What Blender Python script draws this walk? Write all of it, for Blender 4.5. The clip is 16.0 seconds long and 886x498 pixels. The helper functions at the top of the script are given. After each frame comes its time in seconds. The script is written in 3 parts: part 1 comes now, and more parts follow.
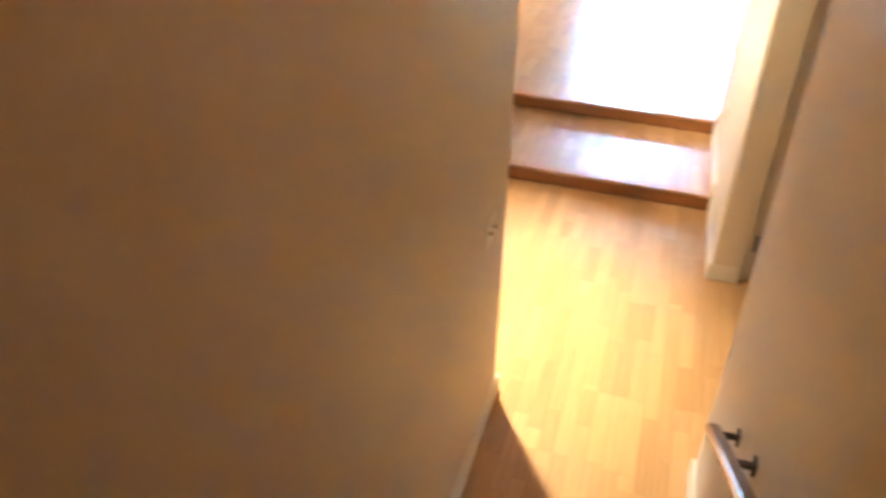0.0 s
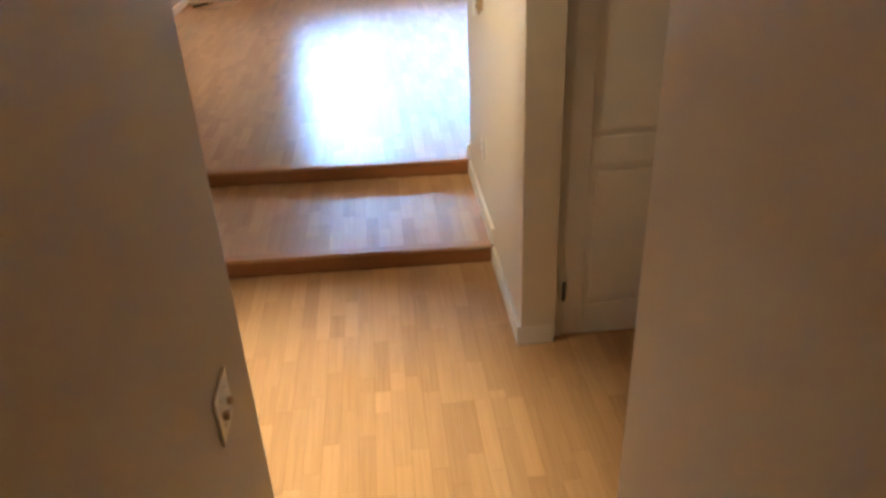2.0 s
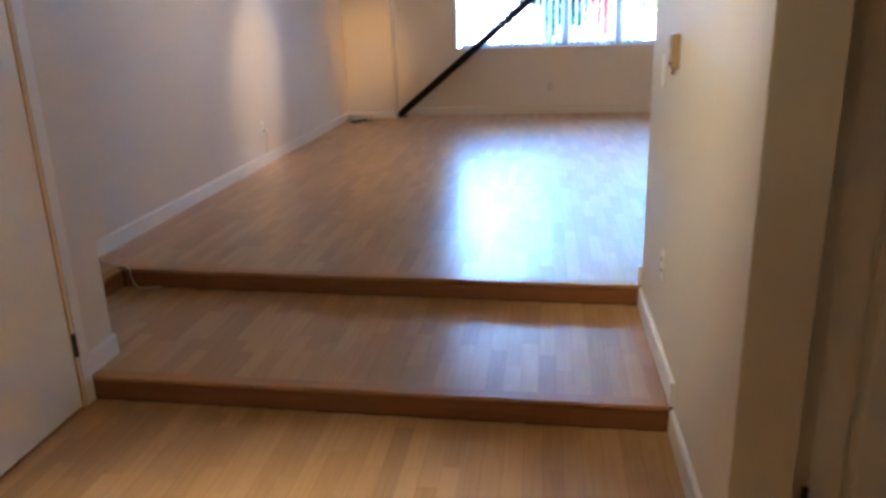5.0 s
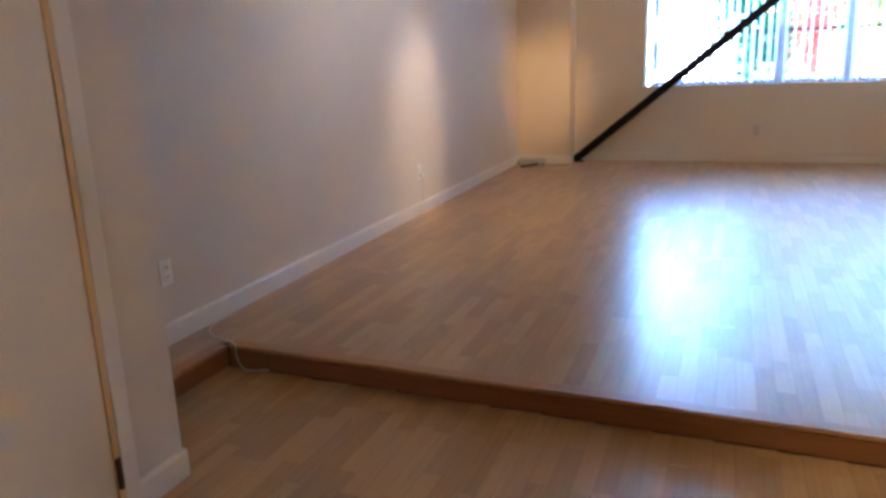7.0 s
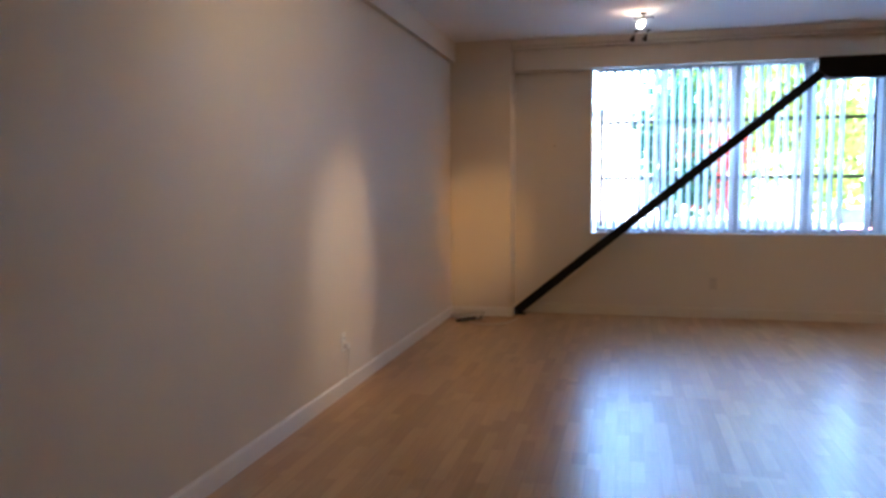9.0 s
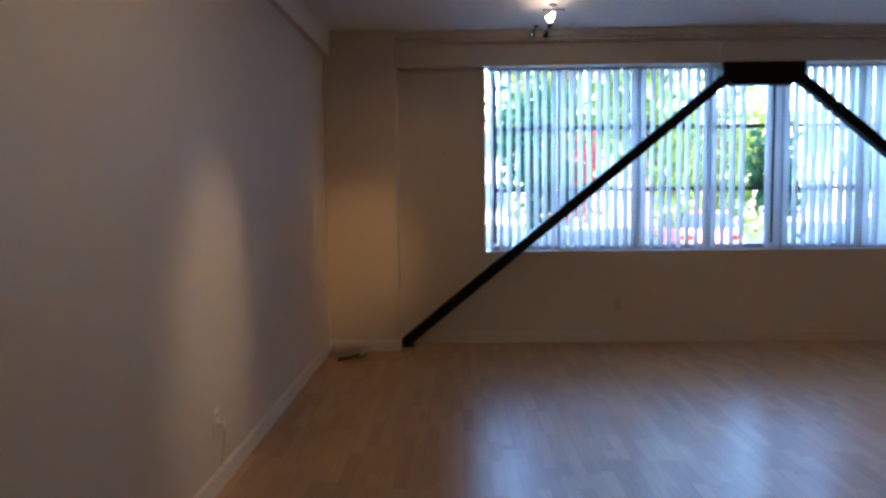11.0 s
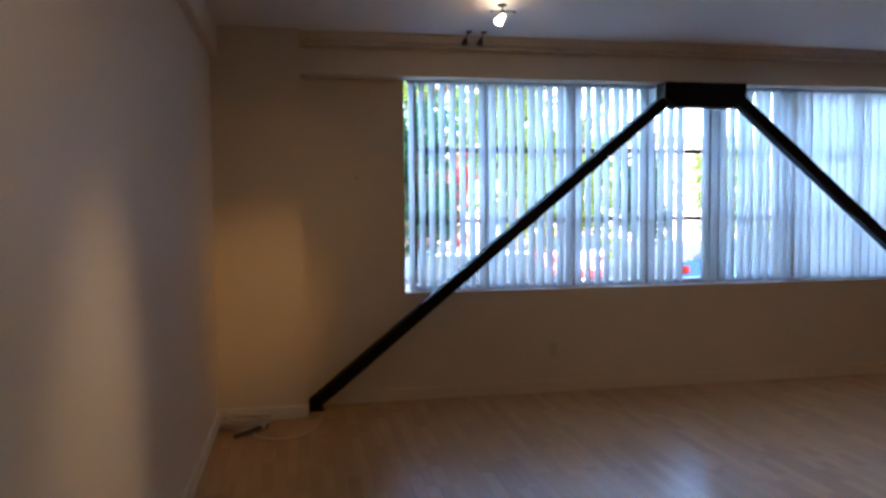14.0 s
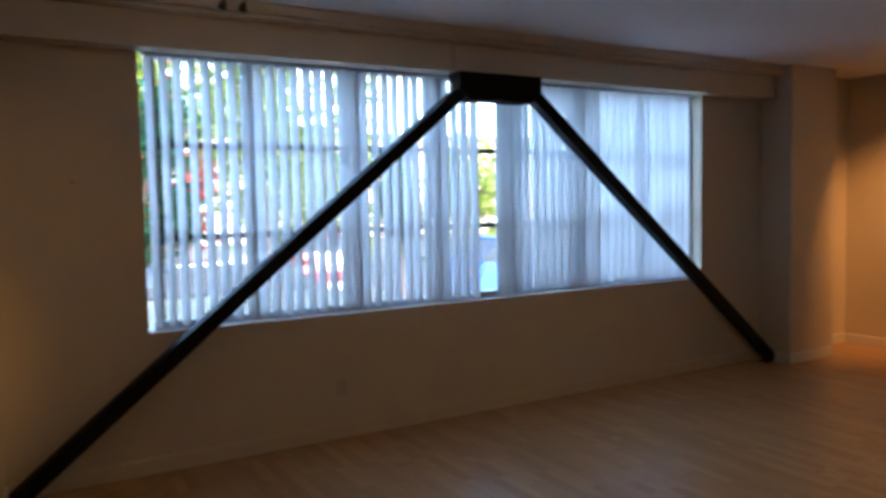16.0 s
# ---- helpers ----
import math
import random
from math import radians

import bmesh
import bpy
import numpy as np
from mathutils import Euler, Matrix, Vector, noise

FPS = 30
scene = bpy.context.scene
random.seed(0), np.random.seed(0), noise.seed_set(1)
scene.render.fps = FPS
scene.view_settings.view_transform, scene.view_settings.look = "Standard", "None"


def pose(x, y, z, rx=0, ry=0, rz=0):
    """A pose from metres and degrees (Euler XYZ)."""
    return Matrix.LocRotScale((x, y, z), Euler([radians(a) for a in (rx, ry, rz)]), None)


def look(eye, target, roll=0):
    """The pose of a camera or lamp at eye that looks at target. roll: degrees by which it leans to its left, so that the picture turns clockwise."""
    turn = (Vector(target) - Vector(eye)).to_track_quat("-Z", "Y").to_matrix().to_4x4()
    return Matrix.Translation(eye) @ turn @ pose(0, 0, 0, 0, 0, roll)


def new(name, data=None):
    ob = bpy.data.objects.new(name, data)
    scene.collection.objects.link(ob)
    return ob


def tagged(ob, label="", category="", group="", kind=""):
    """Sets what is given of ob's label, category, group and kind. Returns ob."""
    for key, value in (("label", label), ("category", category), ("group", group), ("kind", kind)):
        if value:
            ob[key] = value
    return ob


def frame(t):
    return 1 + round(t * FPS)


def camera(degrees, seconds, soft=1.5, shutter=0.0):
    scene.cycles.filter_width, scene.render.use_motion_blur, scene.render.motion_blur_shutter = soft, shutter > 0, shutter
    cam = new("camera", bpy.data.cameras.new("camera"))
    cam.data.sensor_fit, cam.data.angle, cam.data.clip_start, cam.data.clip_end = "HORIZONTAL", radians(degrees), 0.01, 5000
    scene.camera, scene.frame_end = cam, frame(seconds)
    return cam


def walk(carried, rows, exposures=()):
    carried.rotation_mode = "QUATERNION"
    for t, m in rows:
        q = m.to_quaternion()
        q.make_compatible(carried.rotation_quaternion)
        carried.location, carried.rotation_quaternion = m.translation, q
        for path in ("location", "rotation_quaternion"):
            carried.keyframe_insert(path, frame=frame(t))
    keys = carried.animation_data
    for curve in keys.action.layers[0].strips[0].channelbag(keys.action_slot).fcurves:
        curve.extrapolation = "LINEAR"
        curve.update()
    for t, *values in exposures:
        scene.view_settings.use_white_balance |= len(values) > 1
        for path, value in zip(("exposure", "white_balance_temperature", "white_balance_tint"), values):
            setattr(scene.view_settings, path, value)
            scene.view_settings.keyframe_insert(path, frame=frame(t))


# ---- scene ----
cam = camera(61.5, 16.0, soft=3.0, shutter=0.5)
PATH = [
    (0, (2.474, -5.154, 2.115), (1.988, -3.561, 1.008), 0.7),
    (0.5, (2.426, -4.949, 2.056), (2.306, -3.293, 0.941), 1.7),
    (1, (2.385, -4.641, 1.973), (2.429, -2.943, 0.918), -1.3),
    (1.5, (2.372, -4.461, 1.88), (2.464, -2.744, 0.858), -4.0),
    (2, (2.37, -4.26, 1.767), (2.5, -2.518, 0.793), -2.5),
    (2.5, (2.445, -4.104, 1.676), (2.528, -2.333, 0.749), -3.5),
    (3, (2.42, -3.983, 1.576), (2.473, -2.176, 0.721), -2.8),
    (3.2, (2.421, -3.948, 1.573), (2.441, -2.128, 0.744), -2.6),
    (5.3, (2.435, -3.137, 1.177), (2.101, -1.252, 0.597), -2.1),
    (5.5, (2.43, -3.036, 1.168), (2.046, -1.158, 0.597), -2.4),
    (6, (2.386, -2.799, 1.176), (1.891, -0.943, 0.621), -2.4),
    (6.5, (2.301, -2.551, 1.176), (1.701, -0.721, 0.637), -1.8),
    (7, (2.218, -2.335, 1.144), (1.518, -0.526, 0.657), -2.1),
    (7.5, (2.108, -2.171, 1.201), (1.374, -0.361, 0.769), -1.0),
    (8, (1.844, -1.752, 1.243), (1.188, 0.111, 0.929), -0.5),
    (8.5, (1.77, -1.511, 1.242), (1.196, 0.394, 1.041), -0.5),
    (9, (1.672, -1.281, 1.257), (1.196, 0.655, 1.094), -0.4),
    (9.5, (1.527, -1.018, 1.248), (1.166, 0.943, 1.091), -0.6),
    (10, (1.358, -0.685, 1.284), (1.126, 1.296, 1.127), -0.7),
    (12.5, (0.92, -0.108, 1.43), (1.043, 1.882, 1.273), -0.0),
    (13, (0.855, 0.089, 1.463), (1.037, 2.075, 1.308), 0.2),
    (13.5, (0.724, 0.359, 1.449), (0.98, 2.339, 1.318), -0.1),
    (14, (0.581, 0.69, 1.448), (0.952, 2.652, 1.336), -0.5),
    (14.5, (0.447, 1.119, 1.475), (0.983, 3.043, 1.377), -0.9),
    (15, (0.491, 1.384, 1.473), (1.158, 3.268, 1.389), -1.1),
    (15.5, (0.674, 1.505, 1.487), (1.457, 3.343, 1.398), -1.3),
    (16, (0.655, 1.74, 1.534), (1.667, 3.46, 1.402), -1.1),
]
walk(cam, [(t, look(a, b, c)) for t, a, b, c in PATH], exposures=[(0.0, 8.05, 5100, 10), (0.6, 7.6, 5050, 10), (1.5, 7.05, 5000, 10), (3.0, 6.32, 4880, 10), (5.4, 6.16, 4680, 10), (7.0, 6.2, 4780, 10), (8.0, 6.16, 4900, 10), (9.0, 5.42, 5060, 10), (10.0, 4.75, 5050, 10), (13.0, 4.4, 5500, 10), (15.4, 4.28, 5750, 9), (16.0, 4.12, 5850, 9)])

# ---- light ----
world = bpy.data.worlds.new("sky_world")
scene.world = world
world.use_nodes = True
wn = world.node_tree
sky = wn.nodes.new("ShaderNodeTexSky")
sky.sky_type = 'NISHITA'
sky.sun_disc = False
sky.sun_elevation = radians(38)
sky.sun_rotation = radians(200)
wn.nodes["Background"].inputs["Strength"].default_value = 0.15
wn.links.new(sky.outputs[0], wn.nodes["Background"].inputs["Color"])

sun = new("sun", bpy.data.lights.new("sun", 'SUN'))
sun.data.energy, sun.data.angle, sun.data.color = 1.1, radians(12), (1.0, 0.95, 0.86)
sun.matrix_world = look((0, 0, 0), (-0.35, 0.75, -0.65))

WARM = (1.0, 0.62, 0.30)


def spot(name, eye, target, watts, degrees, blend=0.6, colour=WARM, size=0.03):
    lamp = new(name, bpy.data.lights.new(name, 'SPOT'))
    lamp.data.energy, lamp.data.spot_size, lamp.data.spot_blend = watts, radians(degrees), blend
    lamp.data.color, lamp.data.shadow_soft_size = colour, size
    lamp.matrix_world = look(eye, target)
    return lamp


# ---- materials ----
def mat(name, colour, rough=0.6, metal=0.0, vary=0.08, scale=6.0, bump=0.1, fine=120.0, coat=0.0, trans=0.0, space="Object"):
    """A painted, plastic or metal surface: colour with two scales of variation and fine relief."""
    m = bpy.data.materials.new(name)
    m.use_nodes = True
    t = m.node_tree
    b = t.nodes["Principled BSDF"]
    co = t.nodes.new("ShaderNodeTexCoord")
    big, small = t.nodes.new("ShaderNodeTexNoise"), t.nodes.new("ShaderNodeTexNoise")
    big.inputs["Scale"].default_value, big.inputs["Detail"].default_value = scale, 4
    small.inputs["Scale"].default_value, small.inputs["Detail"].default_value = fine, 2
    for n in (big, small):
        t.links.new(co.outputs[space], n.inputs["Vector"])
    mix = t.nodes.new("ShaderNodeMix")
    mix.data_type = 'RGBA'
    mix.inputs[6].default_value = (*[c * (1 - vary) for c in colour], 1)
    mix.inputs[7].default_value = (*[min(1, c * (1 + vary)) for c in colour], 1)
    t.links.new(big.outputs["Fac"], mix.inputs[0])
    t.links.new(mix.outputs[2], b.inputs["Base Color"])
    bp = t.nodes.new("ShaderNodeBump")
    bp.inputs["Strength"].default_value, bp.inputs["Distance"].default_value = bump, 0.004
    t.links.new(small.outputs["Fac"], bp.inputs["Height"])
    t.links.new(bp.outputs[0], b.inputs["Normal"])
    ramp = t.nodes.new("ShaderNodeMapRange")
    ramp.inputs["To Min"].default_value, ramp.inputs["To Max"].default_value = max(0.02, rough - 0.08), min(1, rough + 0.08)
    t.links.new(big.outputs["Fac"], ramp.inputs["Value"])
    t.links.new(ramp.outputs[0], b.inputs["Roughness"])
    b.inputs["Metallic"].default_value = metal
    b.inputs["Coat Weight"].default_value = coat
    b.inputs["Transmission Weight"].default_value = trans
    return m


def wood_floor(name, dark, light):
    """Three-strip laminate: every board shows three strips of short staves in different tones, with fine grain along it."""
    m = bpy.data.materials.new(name)
    m.use_nodes = True
    t = m.node_tree
    N, L = t.nodes, t.links
    b = N["Principled BSDF"]
    co = N.new("ShaderNodeTexCoord")
    info = N.new("ShaderNodeObjectInfo")
    sep = N.new("ShaderNodeSeparateXYZ")
    L.new(co.outputs["Object"], sep.inputs[0])

    def op(kind, a, c):
        n = N.new("ShaderNodeMath")
        n.operation = kind
        for i, s in enumerate((a, c)):
            if isinstance(s, (int, float)):
                n.inputs[i].default_value = s
            else:
                L.new(s, n.inputs[i])
        return n.outputs[0]

    strip = op('FLOOR', op('DIVIDE', sep.outputs[0], 0.065), 0)
    key = op('ADD', strip, op('MULTIPLY', info.outputs["Random"], 37.0))
    shift = N.new("ShaderNodeTexWhiteNoise")
    shift.noise_dimensions = '1D'
    L.new(key, shift.inputs["W"])
    along = op('DIVIDE', op('ADD', sep.outputs[1], op('MULTIPLY', shift.outputs["Value"], 0.42)), 0.42)
    stave = op('FLOOR', along, 0)
    tone = N.new("ShaderNodeTexWhiteNoise")
    tone.noise_dimensions = '2D'
    xy = N.new("ShaderNodeCombineXYZ")
    L.new(key, xy.inputs[0])
    L.new(stave, xy.inputs[1])
    L.new(xy.outputs[0], tone.inputs["Vector"])
    stretch = N.new("ShaderNodeMapping")
    stretch.inputs["Scale"].default_value = (90, 3.0, 1)
    L.new(co.outputs["Object"], stretch.inputs["Vector"])
    offset = N.new("ShaderNodeVectorMath")
    L.new(stretch.outputs[0], offset.inputs[0])
    L.new(xy.outputs[0], offset.inputs[1])
    grain = N.new("ShaderNodeTexNoise")
    grain.inputs["Scale"].default_value, grain.inputs["Detail"].default_value, grain.inputs["Distortion"].default_value = 1.0, 5, 0.6
    L.new(offset.outputs[0], grain.inputs["Vector"])
    fac = op('ADD', op('MULTIPLY', tone.outputs["Value"], 0.40), op('MULTIPLY', grain.outputs["Fac"], 0.62))
    mix = N.new("ShaderNodeMix")
    mix.data_type = 'RGBA'
    mix.inputs[6].default_value, mix.inputs[7].default_value = (*dark, 1), (*light, 1)
    L.new(fac, mix.inputs[0])
    # hairline joints between strips and between staves
    edge = op('MINIMUM', op('PINGPONG', op('DIVIDE', sep.outputs[0], 0.065), 0.5), op('MULTIPLY', op('PINGPONG', along, 0.5), 6.0))
    line = op('LESS_THAN', edge, 0.018)
    dim = N.new("ShaderNodeMix")
    dim.data_type, dim.blend_type = 'RGBA', 'MULTIPLY'
    dim.inputs[7].default_value = (0.80, 0.74, 0.68, 1)
    L.new(line, dim.inputs[0])
    L.new(mix.outputs[2], dim.inputs[6])
    L.new(dim.outputs[2], b.inputs["Base Color"])
    smear = N.new("ShaderNodeTexNoise")
    smear.inputs["Scale"].default_value = 2.3
    geo = N.new("ShaderNodeNewGeometry")
    L.new(geo.outputs["Position"], smear.inputs["Vector"])
    rr = N.new("ShaderNodeMapRange")
    rr.inputs["To Min"].default_value, rr.inputs["To Max"].default_value = 0.280, 0.320
    L.new(smear.outputs["Fac"], rr.inputs["Value"])
    L.new(rr.outputs[0], b.inputs["Roughness"])
    bp = N.new("ShaderNodeBump")
    bp.inputs["Strength"].default_value, bp.inputs["Distance"].default_value = 0.06, 0.002
    L.new(grain.outputs["Fac"], bp.inputs["Height"])
    L.new(bp.outputs[0], b.inputs["Normal"])
    b.inputs["Specular IOR Level"].default_value = 0.42
    return m


def wood_trim(name, dark, light, rough=0.35):
    m = mat(name, light, rough, 0, 0.1, 3, 0.05, 60)
    t = m.node_tree
    b = t.nodes["Principled BSDF"]
    geo = t.nodes.new("ShaderNodeNewGeometry")
    mp = t.nodes.new("ShaderNodeMapping")
    mp.inputs["Scale"].default_value = (3, 60, 60)
    gr = t.nodes.new("ShaderNodeTexNoise")
    gr.inputs["Scale"].default_value, gr.inputs["Detail"].default_value = 1.0, 5
    mx = t.nodes.new("ShaderNodeMix")
    mx.data_type = 'RGBA'
    mx.inputs[6].default_value, mx.inputs[7].default_value = (*dark, 1), (*light, 1)
    t.links.new(geo.outputs["Position"], mp.inputs["Vector"])
    t.links.new(mp.outputs[0], gr.inputs["Vector"])
    t.links.new(gr.outputs["Fac"], mx.inputs[0])
    t.links.new(mx.outputs[2], b.inputs["Base Color"])
    return m


def glass_mat(name):
    m = bpy.data.materials.new(name)
    m.use_nodes = True
    b = m.node_tree.nodes["Principled BSDF"]
    b.inputs["Transmission Weight"].default_value = 1
    b.inputs["Roughness"].default_value = 0.0
    b.inputs["IOR"].default_value = 1.45
    b.inputs["Base Color"].default_value = (0.96, 0.98, 0.97, 1)
    return m


def slat_mat(name, colour):
    """Thin vinyl: partly diffuse, partly letting light through."""
    m = bpy.data.materials.new(name)
    m.use_nodes = True
    t = m.node_tree
    out = t.nodes["Material Output"]
    d, tr, mx = t.nodes.new("ShaderNodeBsdfDiffuse"), t.nodes.new("ShaderNodeBsdfTranslucent"), t.nodes.new("ShaderNodeMixShader")
    info = t.nodes.new("ShaderNodeObjectInfo")
    mix = t.nodes.new("ShaderNodeMix")
    mix.data_type = 'RGBA'
    mix.inputs[6].default_value = (*[c * 0.9 for c in colour], 1)
    mix.inputs[7].default_value = (*colour, 1)
    t.links.new(info.outputs["Random"], mix.inputs[0])
    for n in (d, tr):
        t.links.new(mix.outputs[2], n.inputs["Color"])
    mx.inputs[0].default_value = 0.84
    t.links.new(d.outputs[0], mx.inputs[1])
    t.links.new(tr.outputs[0], mx.inputs[2])
    t.links.new(mx.outputs[0], out.inputs["Surface"])
    return m


def glow_mat(name, colour, strength):
    m = bpy.data.materials.new(name)
    m.use_nodes = True
    b = m.node_tree.nodes["Principled BSDF"]
    b.inputs["Emission Color"].default_value = (*colour, 1)
    b.inputs["Emission Strength"].default_value = strength
    return m


WALL = mat("wall_paint", (0.61, 0.54, 0.43), 0.55, 0, 0.03, 1.4, 0.10, 70)
CEIL = mat("ceiling_paint", (0.72, 0.70, 0.66), 0.8, 0, 0.03, 1.2, 0.25, 55)
TRIM = mat("white_trim_paint", (0.68, 0.645, 0.58), 0.38, 0, 0.04, 5, 0.03, 40)
DOOR = mat("door_paint", (0.70, 0.65, 0.58), 0.42, 0, 0.03, 3, 0.04, 50)
JAMB = mat("bare_jamb", (0.60, 0.43, 0.22), 0.5, 0, 0.1, 8, 0.05, 60)
FLOOR = wood_floor("laminate_floor", (0.27, 0.147, 0.057), (0.56, 0.345, 0.155))
UNDER = mat("underlay", (0.10, 0.06, 0.03), 0.9)
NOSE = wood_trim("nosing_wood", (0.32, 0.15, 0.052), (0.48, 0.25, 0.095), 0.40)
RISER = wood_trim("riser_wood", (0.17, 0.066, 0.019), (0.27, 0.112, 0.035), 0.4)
STEEL = mat("black_steel_paint", (0.004, 0.004, 0.005), 0.62, 0, 0.25, 9, 0.12, 50)
CHROME = mat("brushed_chrome", (0.27, 0.20, 0.18), 0.24, 1.0, 0.03, 10, 0.02, 200)
STEEL.node_tree.nodes["Principled BSDF"].inputs["Specular IOR Level"].default_value = 0.2
DARKMETAL = mat("dark_bronze", (0.06, 0.05, 0.045), 0.35, 0.9, 0.1, 20, 0.03, 200)
ALU = mat("grey_window_frame", (0.60, 0.64, 0.70), 0.45, 0.2, 0.05, 8, 0.03, 80)
DARKBAR = mat("dark_window_bar", (0.035, 0.04, 0.05), 0.5, 0.1, 0.1, 8, 0.03, 80)
GLASS = glass_mat("window_glass")
SLAT = slat_mat("blind_vinyl", (0.95, 0.96, 0.97))
PLASTIC = mat("white_plastic", (0.76, 0.73, 0.66), 0.35, 0, 0.02, 10, 0.01, 100)
BEIGE = mat("aged_plastic", (0.27, 0.185, 0.09), 0.4, 0, 0.05, 10, 0.02, 100)
PAINTED = mat("painted_over_plastic", (0.52, 0.46, 0.37), 0.5, 0, 0.03, 10, 0.02, 100)
SLOT = mat("dark_slot", (0.02, 0.018, 0.015), 0.7)
TOGGLE = mat("brown_toggle", (0.42, 0.32, 0.20), 0.4)
CABLE = mat("white_cable", (0.60, 0.55, 0.46), 0.5, 0, 0.05, 20, 0.02, 100)
GREYCABLE = mat("dark_cable", (0.05, 0.045, 0.04), 0.5)
BULB = glow_mat("lit_bulb", (1.0, 0.80, 0.52), 1.6)
ASPHALT = mat("asphalt", (0.055, 0.055, 0.058), 0.9, 0, 0.25, 0.6, 0.4, 20)
CONCRETE = mat("pavement_concrete", (0.24, 0.235, 0.225), 0.85, 0, 0.12, 1.2, 0.3, 25)
BARK = mat("bark", (0.10, 0.07, 0.05), 0.9, 0, 0.3, 5, 0.6, 30)
RUBBER = mat("tyre_rubber", (0.02, 0.02, 0.02), 0.8)
STONE = mat("facade_render", (0.52, 0.40, 0.33), 0.85, 0, 0.08, 0.7, 0.2, 12)
ROOF = mat("roof_felt", (0.12, 0.11, 0.10), 0.9, 0, 0.15, 1.0, 0.3, 12)


def leaf_mat(name, a, c):
    m = slat_mat(name, c)
    for n in m.node_tree.nodes:
        if n.bl_idname == "ShaderNodeMix":
            n.inputs[6].default_value = (*a, 1)
            geo = m.node_tree.nodes.new("ShaderNodeNewGeometry")
            m.node_tree.links.new(geo.outputs["Random Per Island"], n.inputs[0])
    return m


LEAF_DARK = leaf_mat("dark_leaves", (0.02, 0.05, 0.025), (0.05, 0.12, 0.05))
LEAF_LIME = leaf_mat("lime_leaves", (0.14, 0.19, 0.03), (0.42, 0.45, 0.10))
LEAF_RED = leaf_mat("red_leaves", (0.30, 0.03, 0.02), (0.60, 0.12, 0.06))


# ---- mesh helpers ----
def box(bm, x0, x1, y0, y1, z0, z1, bevel=0.0):
    """An axis-aligned box, with bevelled edges where bevel is given."""
    r = bmesh.ops.create_cube(bm, size=1.0, matrix=Matrix.Translation(((x0 + x1) / 2, (y0 + y1) / 2, (z0 + z1) / 2)) @ Matrix.Diagonal((x1 - x0, y1 - y0, z1 - z0, 1)))
    if bevel:
        edges = {e for v in r["verts"] for e in v.link_edges}
        bmesh.ops.bevel(bm, geom=list(edges), offset=bevel, segments=2, profile=0.5, affect='EDGES')


def bar(bm, a, c, width, depth, bevel=0.0):
    """A square bar from a to c, bevelled along its edges; width lies in the upright plane, depth across it."""
    a, c = Vector(a), Vector(c)
    d = (c - a)
    q = d.to_track_quat('Z', 'Y').to_matrix().to_4x4()
    m = Matrix.Translation((a + c) / 2) @ q @ Matrix.Diagonal((width, depth, d.length, 1))
    r = bmesh.ops.create_cube(bm, size=1.0, matrix=m)
    if bevel:
        edges = {e for v in r["verts"] for e in v.link_edges}
        bmesh.ops.bevel(bm, geom=list(edges), offset=bevel, segments=2, profile=0.5, affect='EDGES')


def rod(bm, a, c, r0, r1=None, sides=14):
    a, c = Vector(a), Vector(c)
    d = c - a
    m = Matrix.Translation((a + c) / 2) @ d.to_track_quat('Z', 'Y').to_matrix().to_4x4()
    bmesh.ops.create_cone(bm, cap_ends=True, segments=sides, radius1=r0, radius2=r0 if r1 is None else r1, depth=d.length, matrix=m)


def prism(bm, pts, y0, y1):
    """A plate of outline pts in x and z, between two depths."""
    lo = [bm.verts.new((x, y0, z)) for x, z in pts]
    hi = [bm.verts.new((x, y1, z)) for x, z in pts]
    bm.faces.new(lo)
    bm.faces.new(hi[::-1])
    for i in range(len(pts)):
        j = (i + 1) % len(pts)
        bm.faces.new((lo[j], lo[i], hi[i], hi[j]))


def slab(bm, pts, z0, z1):
    """A flat plate of outline pts in x and y, between two heights."""
    lo = [bm.verts.new((x, y, z0)) for x, y in pts]
    hi = [bm.verts.new((x, y, z1)) for x, y in pts]
    bm.faces.new(lo[::-1])
    bm.faces.new(hi)
    for i in range(len(pts)):
        j = (i + 1) % len(pts)
        bm.faces.new((lo[i], lo[j], hi[j], hi[i]))


def mesh(name, bm, material, smooth=False):
    bmesh.ops.recalc_face_normals(bm, faces=bm.faces)
    me = bpy.data.meshes.new(name)
    bm.to_mesh(me)
    bm.free()
    me.materials.append(material)
    if smooth:
        for p in me.polygons:
            p.use_smooth = True
    return me


def part(name, bm, material, parent, label="", smooth=False):
    ob = new(name, mesh(name, bm, material, smooth))
    ob.parent = parent
    if label:
        tagged(ob, label)
    return ob


def solid(name, bm, material, label, category, kind="structure", group="", smooth=False):
    return tagged(new(name, mesh(name, bm, material, smooth)), label, category, group, kind)


def boxes(*rows):
    bm = bmesh.new()
    for r in rows:
        box(bm, *r)
    return bm


def thing(name, place, label, category, group="", kind=""):
    ob = new(name)
    ob.location = place
    ob.empty_display_size = 0.1
    return tagged(ob, label, category, group, kind)


